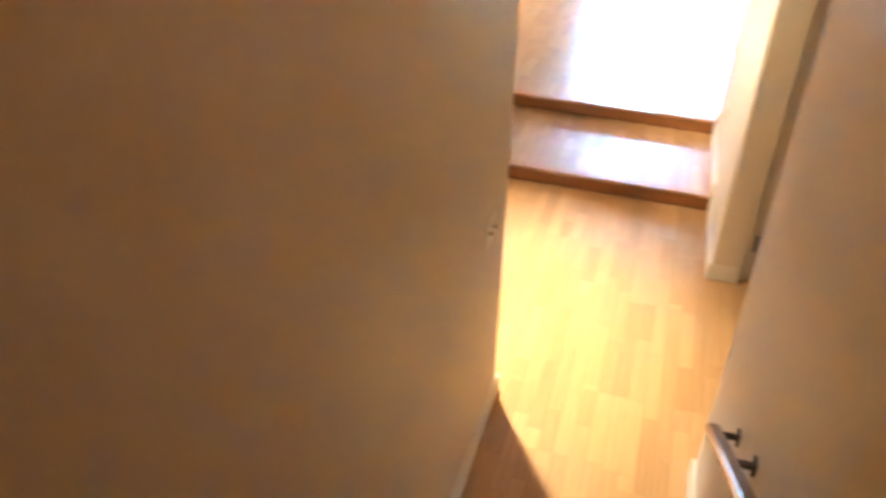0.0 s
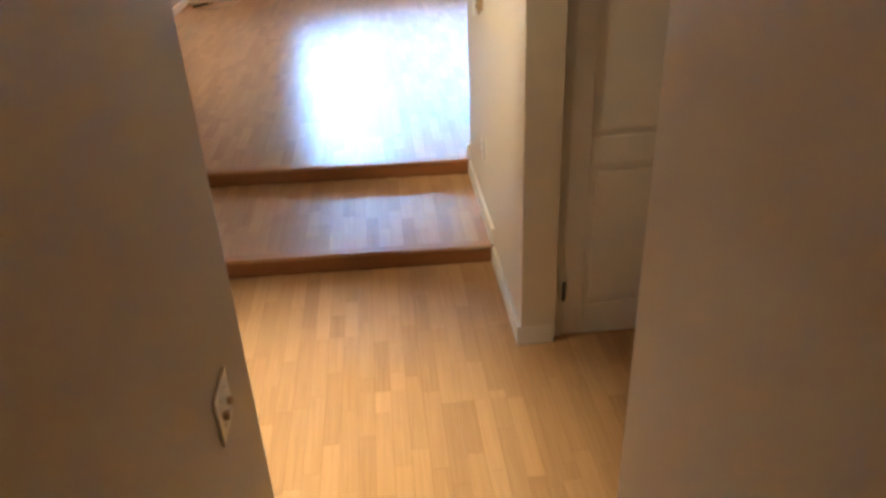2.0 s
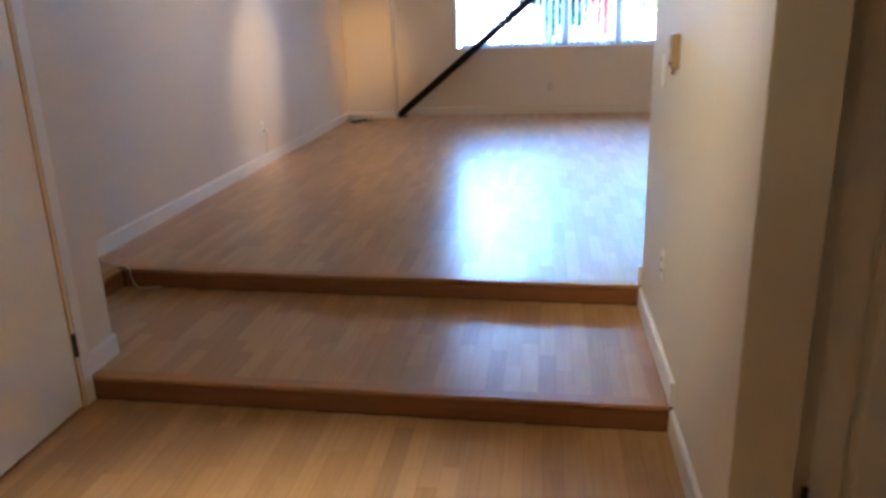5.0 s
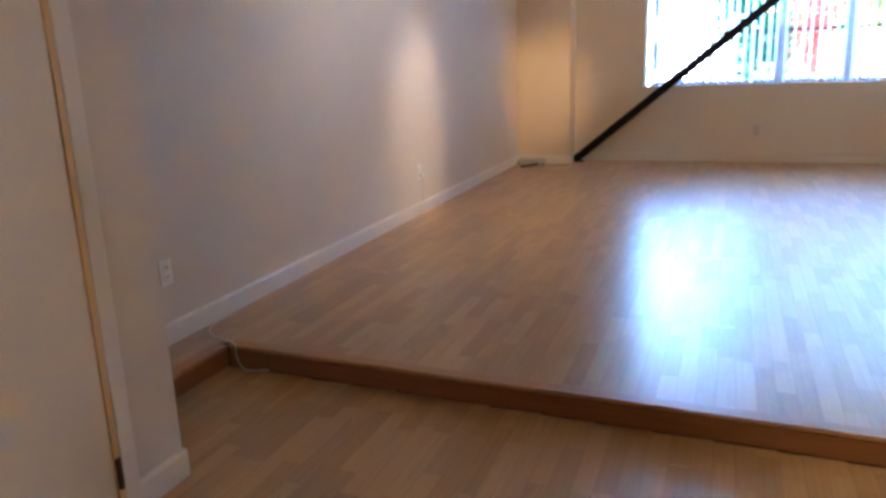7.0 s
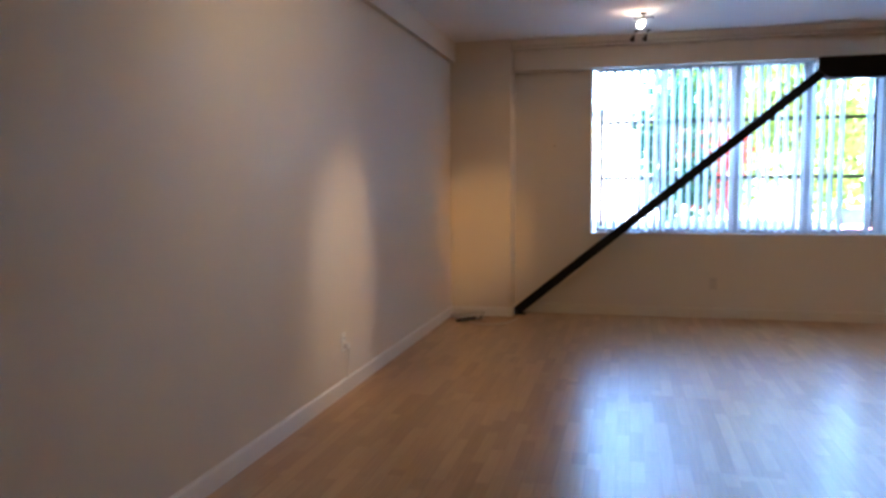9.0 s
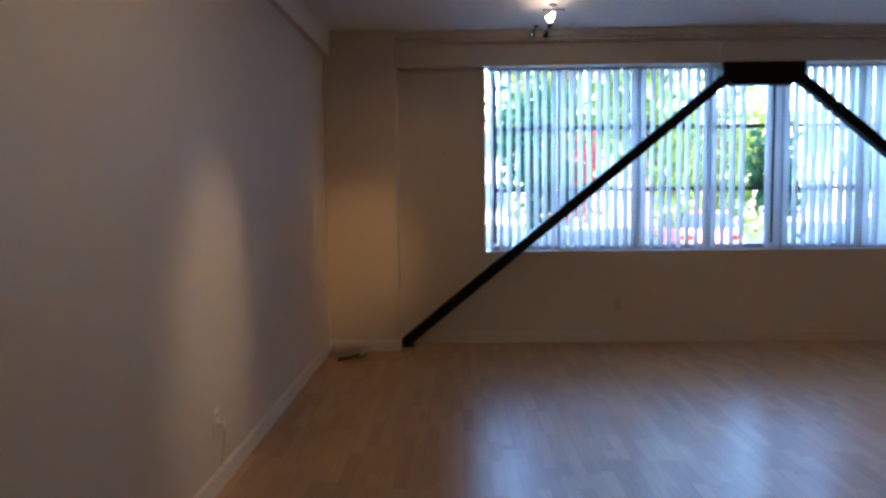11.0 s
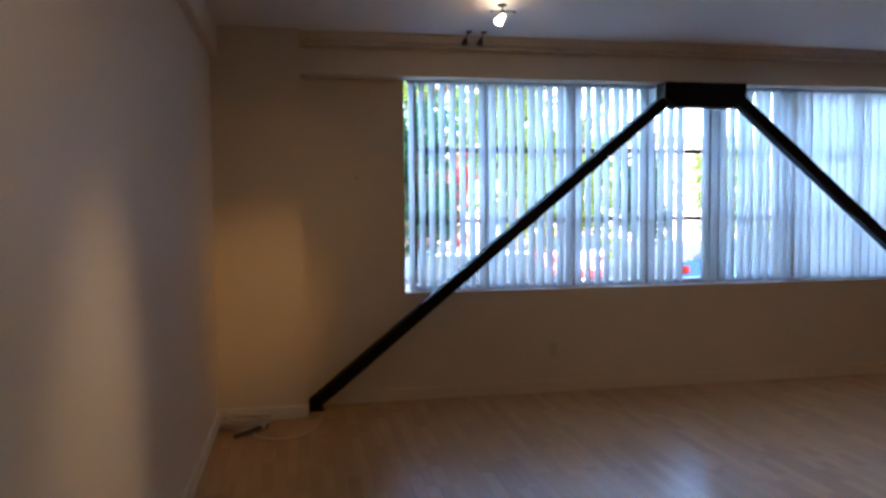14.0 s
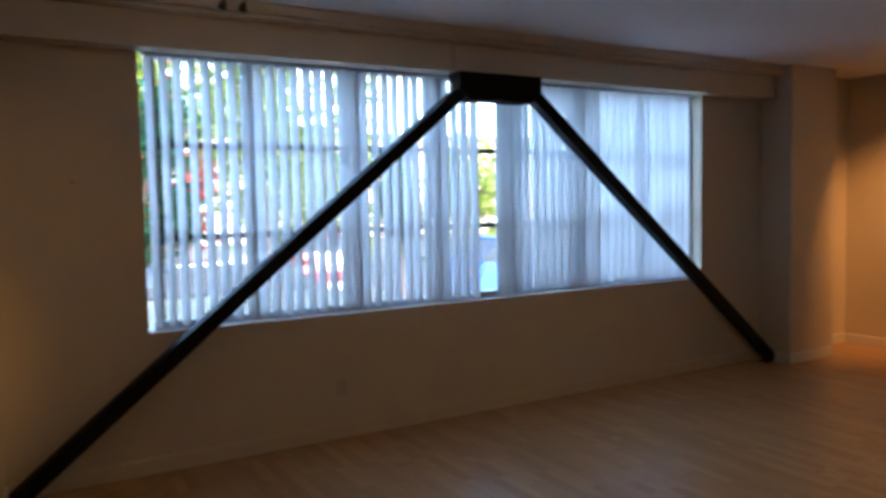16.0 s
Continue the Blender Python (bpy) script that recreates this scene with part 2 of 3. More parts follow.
def tube(name, pts, radius, material, label="", category="", parent=None, kind=""):
    cu = bpy.data.curves.new(name, 'CURVE')
    cu.dimensions, cu.bevel_depth, cu.bevel_resolution, cu.resolution_u = '3D', radius, 3, 8
    sp = cu.splines.new('BEZIER')
    sp.bezier_points.add(len(pts) - 1)
    for p, co in zip(sp.bezier_points, pts):
        p.co, p.handle_left_type, p.handle_right_type = co, 'AUTO', 'AUTO'
    cu.materials.append(material)
    tmp = bpy.data.objects.new(name, cu)
    me = bpy.data.meshes.new_from_object(tmp)
    bpy.data.objects.remove(tmp)
    for p in me.polygons:
        p.use_smooth = True
    ob = new(name, me)
    ob.parent = parent
    return tagged(ob, label, category, kind=kind)


# ---- plan ----
CEILING = 2.661
H = 0.094                       # rise of the low platform steps
LOW = -2 * H                    # hall floor
XR = 2.885                      # hall's right-hand wall
XL = 0.668                      # hall's left-hand wall
def edge2(x):                   # nosing of the upper step
    return 0.123 + (x - 0.266) * (0.0 - 0.123) / (2.9 - 0.266)
def edge1(x):                   # nosing of the lower step
    return -0.873 + (x - 0.70) * (-0.942 + 0.873) / (2.88 - 0.70)


# ---- walls ----
solid("wall_west", boxes((-0.15, 0, -0.78, 6.45, -0.4, CEILING)), WALL, "long off-white painted plaster wall lit by warm spots", "wall")
solid("wall_window", boxes((-0.15, 1.334, 6.194, 6.45, -0.4, CEILING), (5.893, 8.2, 6.194, 6.45, -0.4, CEILING),
      (1.334, 5.893, 6.194, 6.45, -0.4, 0.803), (1.334, 5.893, 6.194, 6.45, 2.44, CEILING)), WALL, "off-white painted wall with a wide window opening", "wall")
solid("wall_east", boxes((8.05, 8.2, -0.09, 6.194, -0.4, CEILING)), WALL, "off-white painted side wall in warm lamp light", "wall")
solid("wall_south", boxes((3.03, 8.05, -0.09, 0.03, -0.4, CEILING)), WALL, "plain off-white painted wall closing the room", "wall")
solid("wall_hall_west", boxes((0.548, XL, -2.834, -1.76, -0.4, CEILING)), WALL, "off-white painted hall wall beside a door", "wall")
solid("wall_over_door", boxes((0.548, XL, -1.76, -0.925, 1.85, CEILING)), WALL, "off-white painted wall over the hall door", "wall")
solid("wall_pier", boxes((0.548, XL, -0.925, -0.66, -0.4, CEILING)), WALL, "narrow off-white painted pier beside the steps", "wall")
solid("wall_pier_return", boxes((0, 0.548, -0.78, -0.66, -0.4, CEILING)), WALL, "off-white painted return wall behind the pier", "wall")
solid("wall_hall_east", boxes((XR, 3.03, -1.669, 0.03, -0.4, CEILING)), WALL, "short off-white painted wall ending beside the steps", "wall")
solid("wall_closet", boxes((3.03, 3.066, -1.60, -1.48, -0.4, CEILING), (3.066, 3.70, -1.60, -1.48, 1.86, CEILING), (3.70, 4.6, -1.60, -1.48, -0.4, CEILING)), WALL,
      "off-white painted wall around a closet door", "wall")
solid("wall_passage_end", boxes((4.6, 4.72, -3.18, -1.48, -0.4, CEILING)), WALL, "plain off-white painted end wall of the side passage", "wall")
# never in view: added so that no daylight leaks past the closet door
solid("wall_closet_block", boxes((4.6, 4.72, -1.478, -0.092, -0.4, CEILING)), WALL, "plain off-white wall added unseen to shut daylight out of the closet", "wall")
solid("wall_side_room", boxes((-0.15, -0.03, -2.954, -0.782, -0.4, CEILING), (-0.03, 0.546, -2.954, -2.834, -0.4, CEILING)), WALL, "plain off-white painted wall behind the hall door", "wall")
solid("wall_stair_west", boxes((1.886, 2.006, -6.6, -2.834, -0.4, 3.7), (0.548, 1.886, -2.954, -2.834, -0.4, CEILING)), WALL, "off-white painted stair wall ending in a corner", "wall")
solid("wall_stair_east", boxes((2.843, 2.963, -6.6, -3.06, -0.4, 3.7), (2.963, 4.6, -3.18, -3.06, -0.4, CEILING)), WALL, "off-white painted stair wall with a handrail", "wall")
solid("wall_stair_back", boxes((1.886, 2.963, -6.72, -6.6, -0.4, 3.7)), WALL, "plain off-white painted wall behind the stairs", "wall")
solid("wall_stair_drop", boxes((2.006, 2.843, -3.50, -3.40, CEILING, 3.7)), WALL, "off-white painted drop over the foot of the stairs", "wall")
solid("column_west", boxes((0.002, 0.588, 5.871, 6.192, -0.05, CEILING)), WALL, "square off-white plastered column beside the window", "column")
solid("column_east", boxes((6.68, 7.31, 5.871, 6.192, -0.05, CEILING)), WALL, "square off-white plastered column beside the window", "column")
bm = bmesh.new()
box(bm, 0.590, 6.678, 6.035, 6.192, 2.387, 2.575)
box(bm, 0.590, 6.678, 5.95, 6.192, 2.578, 2.600, 0.006)
box(bm, 0.590, 6.678, 5.93, 6.192, 2.603, 2.659)
solid("header_beam", bm, WALL, "off-white boxed beam with a stepped ledge over the window", "beam")
solid("header_cover", boxes((3.29, 4.01, 6.026, 6.034, 2.389, 2.572, .002)), WALL, "off-white cover panel on the beam above the brace", "panel")
solid("soffit", boxes((0.002, 0.05, -0.658, 5.869, 2.464, 2.659)), WALL, "shallow off-white boxed soffit under the ceiling", "soffit")
solid("ceiling", boxes((-0.15, 8.2, -3.40, 6.45, CEILING, 2.80)), CEIL, "grey-white flat painted ceiling", "ceiling")
solid("ceiling_stair", boxes((1.886, 2.963, -6.72, -3.40, 3.7, 3.82)), CEIL, "flat white painted ceiling over the stairs", "ceiling")


# ---- baseboards ----
def baseboard(pts, z, label="white painted wooden baseboard", high=0.092, thick=0.016, material=None):
    """A baseboard with an eased top edge, along corner points in plan, standing to the left of its run."""
    bm = bmesh.new()
    for (x0, y0), (x1, y1) in zip(pts, pts[1:]):
        d = Vector((x1 - x0, y1 - y0, 0))
        n = Vector((-d.y, d.x, 0)).normalized() * thick
        prof = [(0, 0), (1, 0), (1, high - 0.012), (0.75, high - 0.003), (0.45, high), (0, high)]
        ends = []
        for (x, y) in ((x0, y0), (x1, y1)):
            ends.append([bm.verts.new((x + n.x * u, y + n.y * u, z + h)) for u, h in prof])
        k = len(prof)
        for i in range(k):
            bm.faces.new((ends[0][i], ends[0][(i + 1) % k], ends[1][(i + 1) % k], ends[1][i]))
        bm.faces.new(ends[0][::-1])
        bm.faces.new(ends[1])
    return solid("baseboard", bm, material or TRIM, label, "baseboard")


e = 0.001
baseboard([(e, 5.868), (e, -0.655)], 0.001)
baseboard([(0.606, 5.870), (0.018, 5.870)], 0.001)
# shade at the foot of the window wall is put into this board's colour
baseboard([(6.678, 6.192), (0.60, 6.192)], 0.001, "baseboard given the wall's beige for the shade under the window", material=WALL)
baseboard([(0.589, 6.17), (0.589, 5.872)], 0.001)
baseboard([(7.31, 5.870), (6.662, 5.870)], 0.001)
baseboard([(6.679, 5.872), (6.679, 6.17)], 0.001)
baseboard([(8.03, 6.192), (7.312, 6.192)], 0.001)
baseboard([(8.049, 0.04), (8.049, 6.17)], 0.001)
baseboard([(XR - e, -1.669), (XR - e, edge1(XR))], LOW + 0.001)
baseboard([(XR - e, edge1(XR) + 0.012), (XR - e, edge2(XR))], -H + 0.001)
baseboard([(XR - e, edge2(XR) + 0.012), (XR - e, 0.046)], 0.001)
baseboard([(XR - 0.017, -1.670), (3.03, -1.670)], LOW + 0.001)
baseboard([(8.03, 0.031), (2.89, 0.031)][::-1], 0.001)
baseboard([(XL + e, -0.655), (XL + e, -0.865)], -H + 0.001)
baseboard([(XL + e, -1.83), (XL + e, -2.833)], LOW + 0.001)
baseboard([(2.007, -2.818), (2.007, -3.69)], LOW + 0.001)
baseboard([(2.005, -2.833), (0.67, -2.833)][::-1], LOW + 0.001)
baseboard([(2.842, -3.69), (2.842, -3.044)], LOW + 0.001)
baseboard([(2.845, -3.059), (4.59, -3.059)][::-1], LOW + 0.001)


# ---- window ----
window = tagged(new("window_1"), "wide grey-framed window with dark glazing bars", "window", kind="structure")
window.location = (1.334, 6.33, 0.803)
WX0, WX1, WZ0, WZ1, WY = 1.334, 5.893, 0.803, 2.44, 6.335


def local(bm, parent):
    bmesh.ops.translate(bm, verts=bm.verts, vec=-Vector(parent.location))
    return bm


bm = bmesh.new()
for r in ((WX0 + .002, WX0 + .015, WZ0, WZ1), (WX1 - .03, WX1 - .002, WZ0, WZ1)):
    box(bm, r[0], r[1], WY - .035, WY + .035, r[2] + .003, r[3], 0.004)
box(bm, WX0 + .05, WX1 - .05, WY - .035, WY + .035, WZ0 + .003, WZ0 + .05, 0.004)
box(bm, WX0 + .05, WX1 - .05, WY - .035, WY + .035, WZ1 - .06, WZ1 - .003, 0.004)
part("window_frame", local(bm, window), ALU, window)
posts = [2.68, 3.32, 3.955, 4.63]
for x in posts:
    part("mullion", local(boxes((x - .045, x + .045, WY - .03, WY + .03, WZ0 + .05, WZ1 - .06)), window), ALU, window)
for x in (2.0, 5.25):
    part("mullion", local(boxes((x - .02, x + .02, WY - .025, WY + .025, WZ0 + .05, WZ1 - .06)), window), ALU, window)
part("casement_edge", local(boxes((1.415, 1.445, WY - .028, WY + .028, WZ0 + .06, WZ1 - .07)), window), DARKBAR, window, "dark edge of a casement")
part("casement_edge", local(boxes((3.858, 3.888, WY - .028, WY + .028, WZ0 + .06, WZ1 - .07)), window), DARKBAR, window, "dark edge of an opened casement")
cols = [WX0 + .05, 2.0, 2.68, 3.32, 3.955, 4.63, 5.25, WX1 - .05]
for z in (1.34, 1.885):
    for a, c in zip(cols, cols[1:]):
        part("glazing_bar", local(boxes((a + .045, c - .045, WY - .012, WY + .012, z - .017, z + .017)), window), DARKBAR, window)
for a, c in zip(cols, cols[1:]):
    pane = part("pane", local(boxes((a + .02, c - .02, WY + .014, WY + .018, WZ0 + .04, WZ1 - .05)), window), GLASS, window)
    pane.visible_shadow = False
solid("window_sill", boxes((WX0 + .002, WX1 - .002, 6.196, 6.32, WZ0 + .001, WZ0 + .006)), TRIM, "thin white painted window sill board", "sill")

# ---- vertical blind ----
blind = thing("vertical_blind", (1.36, 6.245, 2.40), "pale blue-white vinyl vertical blind, slats partly turned open", "blind")
part("head_rail", local(boxes((1.36, 5.85, 6.222, 6.268, 2.375, 2.415)), blind), ALU, blind)
PITCH, WIDE = 0.0775, 0.089
bm = bmesh.new()
rings = []
for i in range(7):
    u = (i / 6 - 0.5)
    bow = 0.006 * (1 - (2 * u) ** 2)
    rings.append([bm.verts.new((u * WIDE, bow + s, z)) for s, z in ((0, 0), (0, 1.55), (0.0009, 1.55), (0.0009, 0))])
for p, q in zip(rings, rings[1:]):
    for i in range(4):
        bm.faces.new((p[i], p[(i + 1) % 4], q[(i + 1) % 4], q[i]))
bm.faces.new(rings[0][::-1])
bm.faces.new(rings[-1])
slat_mesh = mesh("slat", bm, SLAT, True)
rng = random.Random(4)
n = int((5.85 - 1.36) / PITCH)
for i in range(n):
    x = 1.40 + i * PITCH
    if 3.62 < x < 3.80:
        continue
    turn = (-67 if x < 2.65 else -77 if x < 3.9 else -80 if x < 4.75 else -28) + rng.uniform(-2.5, 2.5)
    ob = new("slat", slat_mesh)
    ob.parent = blind
    ob.matrix_local = Matrix.Translation(Vector((x + rng.uniform(-.004, .004), 6.245, 0.825)) - Vector(blind.location)) @ pose(0, 0, 0, rng.uniform(-.12, .12), rng.uniform(-.12, .12), turn)

# ---- black steel brace ----
brace = thing("steel_brace", (0.60, 6.06, 0.0), "black painted steel seismic brace standing before the window", "brace")
FY = 6.055
bm = bmesh.new()
bar(bm, (0.600, FY, 0.01), (3.42, FY, 2.315), 0.099, 0.085, 0.006)
part("diagonal", local(bm, brace), STEEL, brace)
bm = bmesh.new()
bar(bm, (6.665, FY, 0.03), (3.89, FY, 2.325), 0.094, 0.085, 0.006)
part("diagonal", local(bm, brace), STEEL, brace)
bm = bmesh.new()
prism(bm, [(3.304, 2.386), (3.304, 2.27), (3.40, 2.20), (3.90, 2.20), (3.99, 2.27), (3.99, 2.386)], FY - 0.075, FY + 0.075)
bmesh.ops.bevel(bm, geom=bm.edges[:], offset=0.004, segments=1, affect='EDGES')
part("gusset_plate", local(bm, brace), STEEL, brace)
for x in (0.665, 6.60):
    part("foot_plate", local(boxes((x - 0.045, x + 0.045, FY - 0.05, FY + 0.05, 0.001, 0.008, 0.002)), brace), STEEL, brace)


# ---- doors ----
def lever_handle(parent, x, y, z, way):
    """A round rose with a lever, on the face that looks to -y; the lever points along way in x."""
    bm = bmesh.new()
    rod(bm, (x, y, z), (x, y - 0.008, z), 0.026, sides=20)
    rod(bm, (x, y - 0.006, z), (x, y - 0.05, z), 0.009)
    bar(bm, (x - way * 0.008, y - 0.046, z), (x + way * 0.105, y - 0.046, z - 0.004), 0.018, 0.012, 0.004)
    return part("lever_handle", local(bm, parent), DARKMETAL, parent, "dark metal lever handle", True)


door2 = tagged(new("door_1"), "closed off-white two-panel closet door", "door", kind="structure")
door2.location = (3.07, -1.62, LOW)
bm = bmesh.new()
DX0, DX1, DZ0, DZ1, DY = 3.072, 3.694, LOW + .003, 1.855, -1.62
box(bm, DX0, DX1, DY, DY + .03, DZ0, DZ1)
part("door_core", local(bm, door2), DOOR, door2)
frames = boxes((DX0, DX0 + .085, DY - .009, DY - .001, DZ0, DZ1, .003), (DX1 - .085, DX1, DY - .009, DY - .001, DZ0, DZ1, .003), (DX0 + .086, DX1 - .086, DY - .009, DY - .001, DZ0, DZ0 + .16, .003),
               (DX0 + .086, DX1 - .086, DY - .009, DY - .001, 0.62, 0.73, .003), (DX0 + .086, DX1 - .086, DY - .009, DY - .001, DZ1 - .12, DZ1, .003))
part("stile_and_rail_frame", local(frames, door2), DOOR, door2)
for z0, z1 in ((DZ0 + .16, .62), (.73, DZ1 - .12)):
    part("panel", local(boxes((DX0 + .115, DX1 - .115, DY - .006, DY - .0005, z0 + .03, z1 - .03, .0025)), door2), DOOR, door2)
lever_handle(door2, 3.60, DY - .009, 0.665, -1)
for z in (0.05, 1.6):
    bm = bmesh.new()
    rod(bm, (DX0 - .002, DY - .022, z - .045), (DX0 - .002, DY - .022, z + .045), .008)
    part("hinge", local(bm, door2), DARKMETAL, door2, "dark metal hinge")

door1 = tagged(new("door_2"), "closed flush off-white hall door", "door", kind="structure")
door1.location = (XL, -1.74, LOW)
part("door_slab", local(boxes((XL - .012, XL + .022, -1.742, -0.948, LOW + .012, 1.845, .003)), door1), DOOR, door1)
for z in (0.075, 1.6):
    bm = bmesh.new()
    rod(bm, (XL + .031, -0.940, z - .045), (XL + .031, -0.940, z + .045), .009)
    part("hinge", local(bm, door1), DARKMETAL, door1, "dark metal hinge")
bm = bmesh.new()
rod(bm, (XL + .022, -1.68, 0.75), (XL + .06, -1.68, 0.75), .010)
bmesh.ops.create_uvsphere(bm, u_segments=16, v_segments=10, radius=.026, matrix=Matrix.Translation((XL + .075, -1.68, .75)))
part("door_knob", local(bm, door1), DARKMETAL, door1, "dark round door knob", True)
solid("closet_jamb", boxes((3.031, 3.0715, -1.634, -1.601, LOW + .001, 1.86)), TRIM, "white painted edge of the closet door frame", "door frame")
solid("door_jamb", boxes((0.55, XL + .026, -0.945, -0.927, LOW + .001, 1.85), (0.55, XL + .026, -1.762, -1.745, LOW + .001, 1.85)), JAMB, "yellowed bare edge of the hall door's frame", "door frame")
solid("door_casing", boxes((XL + .001, XL + .030, -0.926, -0.872, LOW + .001, 1.90, .003), (XL + .001, XL + .030, -1.82, -1.763, LOW + .001, 1.90, .003), (XL + .001, XL + .030, -1.762, -0.927, 1.852, 1.91, .003)), TRIM,
      "white painted flat casing round the hall door", "door casing")


# ---- low steps, nosings, hidden underlay ----
def strip(p, q, depth, z0, z1, back):
    """A plank along an edge p-q, reaching back by depth."""
    bm = bmesh.new()
    (x0, y0), (x1, y1) = p, q
    bx, by = back
    slab(bm, [(x0, y0), (x1, y1), (x1 + bx * depth, y1 + by * depth), (x0 + bx * depth, y0 + by * depth)], z0, z1)
    bmesh.ops.recalc_face_normals(bm, faces=bm.faces)
    bmesh.ops.bevel(bm, geom=[e2 for e2 in bm.edges if abs((e2.verts[0].co - e2.verts[1].co).z) < 1e-5], offset=0.005, segments=2, affect='EDGES')
    return bm


XS = 0.266
nose = 0.055
step_up = tagged(new("step_1"), "upper low platform step with a brown wooden nosing", "step", kind="structure")
step_mid = tagged(new("step_2"), "lower low platform step with a brown wooden nosing", "step", kind="structure")
part("nosing", strip((XS, edge2(XS)), (XR - .018, edge2(XR)), nose + 0.010, -0.012, 0.004, (0, 1)), NOSE, step_up)
part("nosing", strip((XS, -0.655), (XS, edge2(XS)), nose + 0.010, -0.012, 0.0035, (-1, 0)), NOSE, step_up)
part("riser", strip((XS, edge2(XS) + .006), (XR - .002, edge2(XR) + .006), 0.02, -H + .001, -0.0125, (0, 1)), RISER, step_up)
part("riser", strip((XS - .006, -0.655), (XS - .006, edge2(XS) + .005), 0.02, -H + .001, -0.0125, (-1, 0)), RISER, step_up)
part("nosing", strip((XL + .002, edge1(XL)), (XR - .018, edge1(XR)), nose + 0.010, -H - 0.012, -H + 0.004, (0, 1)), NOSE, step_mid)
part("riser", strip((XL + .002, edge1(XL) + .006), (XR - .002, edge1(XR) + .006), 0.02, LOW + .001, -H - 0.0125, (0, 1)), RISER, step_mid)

bm = bmesh.new()
slab(bm, [(-.15, edge2(0) + .03), (XS, edge2(XS) + .03), (3.0, edge2(3.0) + .03), (8.2, edge2(3.0) + .03), (8.2, 6.45), (-.15, 6.45)], -0.39, -0.013)
slab(bm, [(-.15, -0.66), (XS - .04, -0.66), (XS - .04, edge2(XS) + .03), (-.15, edge2(0) + .03)], -0.39, -0.013)
slab(bm, [(XS - .04, -0.66), (XL, -0.66), (XL, edge1(XL) + .03), (XR, edge1(XR) + .03), (XR, edge2(XR) + .03), (XS - .04, edge2(XS) + .03)], -0.39, -H - 0.013)
slab(bm, [(0.5, -3.8), (4.7, -3.8), (4.7, -1.5), (XR, -1.5), (XR, edge1(XR) + .03), (XL, edge1(XL) + .03), (0.5, edge1(XL) + .03)], -0.39, LOW - 0.013)
solid("subfloor", bm, UNDER, "dark underlay beneath the laminate", "subfloor")

# ---- stairs behind the first view ----
stairs = tagged(new("stairs"), "straight wooden stairs between two walls", "stairs", kind="structure")
for k in range(7):
    y = -3.70 - 0.27 * k
    z = LOW + 0.18 * (k + 1)
    back = y - 0.27 if k < 6 else -6.59
    part("tread", boxes((2.024, 2.826, back, y + .02, z - .03, z, .006)), NOSE, stairs)
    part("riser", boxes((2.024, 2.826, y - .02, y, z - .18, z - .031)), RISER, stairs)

# ---- handrail ----
rail = thing("handrail", (2.77, -3.56, 0.57), "sloping chrome handrail on brackets along the stair wall", "handrail")
d = Vector((0, -0.48, 0.305)).normalized()
a = Vector((2.772, -3.545, 0.565))
bm = bmesh.new()
bar(bm, a, a + d * 2.6, 0.040, 0.030, 0.010)
part("rail", local(bm, rail), CHROME, rail)
for s in (0.02, 0.30, 1.35, 2.4):
    p = a + d * s
    bm = bmesh.new()
    bar(bm, p + Vector((0.004, 0, -.012)), (2.841, p.y, p.z - .012), 0.014, 0.018, 0.003)
    box(bm, 2.834, 2.842, p.y - .018, p.y + .018, p.z - .030, p.z + .010, 0.003)
    part("bracket", local(bm, rail), DARKMETAL, rail, "dark metal wall bracket")


# ---- wall plates ----
def plate(name, place, turn, wide, high, label, category, kind="outlet", plug=False, material=None):
    """A wall plate built facing -y, then turned about z. kind: outlet, toggles or blank."""
    material = material or PLASTIC
    ob = thing(name, (0, 0, 0), label, category)
    bm = bmesh.new()
    box(bm, -wide / 2, wide / 2, -.006, -.001, -high / 2, high / 2, .0025)
    part("cover", bm, material, ob)
    if kind == "outlet":
        for z in (-.021, .021):
            face = part("socket", boxes((-.017, .017, -.009, -.0055, z - .017, z + .017, .003)), material, ob)
            for x in (-.006, .006):
                part("slot", boxes((x - .0014, x + .0014, -.0105, -.0085, z - .003, z + .006)), SLOT, face)
    if kind == "toggles":
        for x in (-.023, .023):
            part("toggle", boxes((x - .006, x + .005, -.018, -.0055, -.012, .004, .002)), TOGGLE, ob, "brown switch toggle")
        for x in (-.023, .023):
            for z in (-.03, .03):
                bm = bmesh.new()
                rod(bm, (x, -.0055, z), (x, -.0075, z), .0035, sides=8)
                part("screw", bm, material, ob)
    if plug:
        part("plug", boxes((-.014, .014, -.042, -.0095, -.040, -.006, .004)), PLASTIC, ob, "small white plug")
    ob.matrix_world = pose(*place, 0, 0, turn)
    return ob


plate("wall_switch", (2.007, -3.088, 0.797), 90, .112, .112, "two-gang ivory switch plate with brown toggles", "switch", "toggles")
plate("wall_outlet", (0.001, 0.10, 0.315), 90, .072, .115, "white electrical outlet low on the plaster wall", "outlet")
plate("wall_outlet", (0.001, 2.93, 0.325), 90, .072, .115, "ivory electrical outlet with a plug and cord", "outlet", plug=True)
plate("wall_outlet", (XR - .001, -0.555, 0.295), -90, .072, .115, "white electrical outlet beside the steps", "outlet")
plate("wall_outlet", (2.49, 6.193, 0.33), 0, .072, .115, "painted-over beige electrical outlet under the window", "outlet", material=PAINTED)
tube("cord", [(0.044, 2.93, 0.288), (0.03, 2.94, 0.19), (0.022, 2.95, 0.10), (0.02, 2.97, 0.096)], .003, CABLE, "thin white cord hanging from the outlet", "cord")

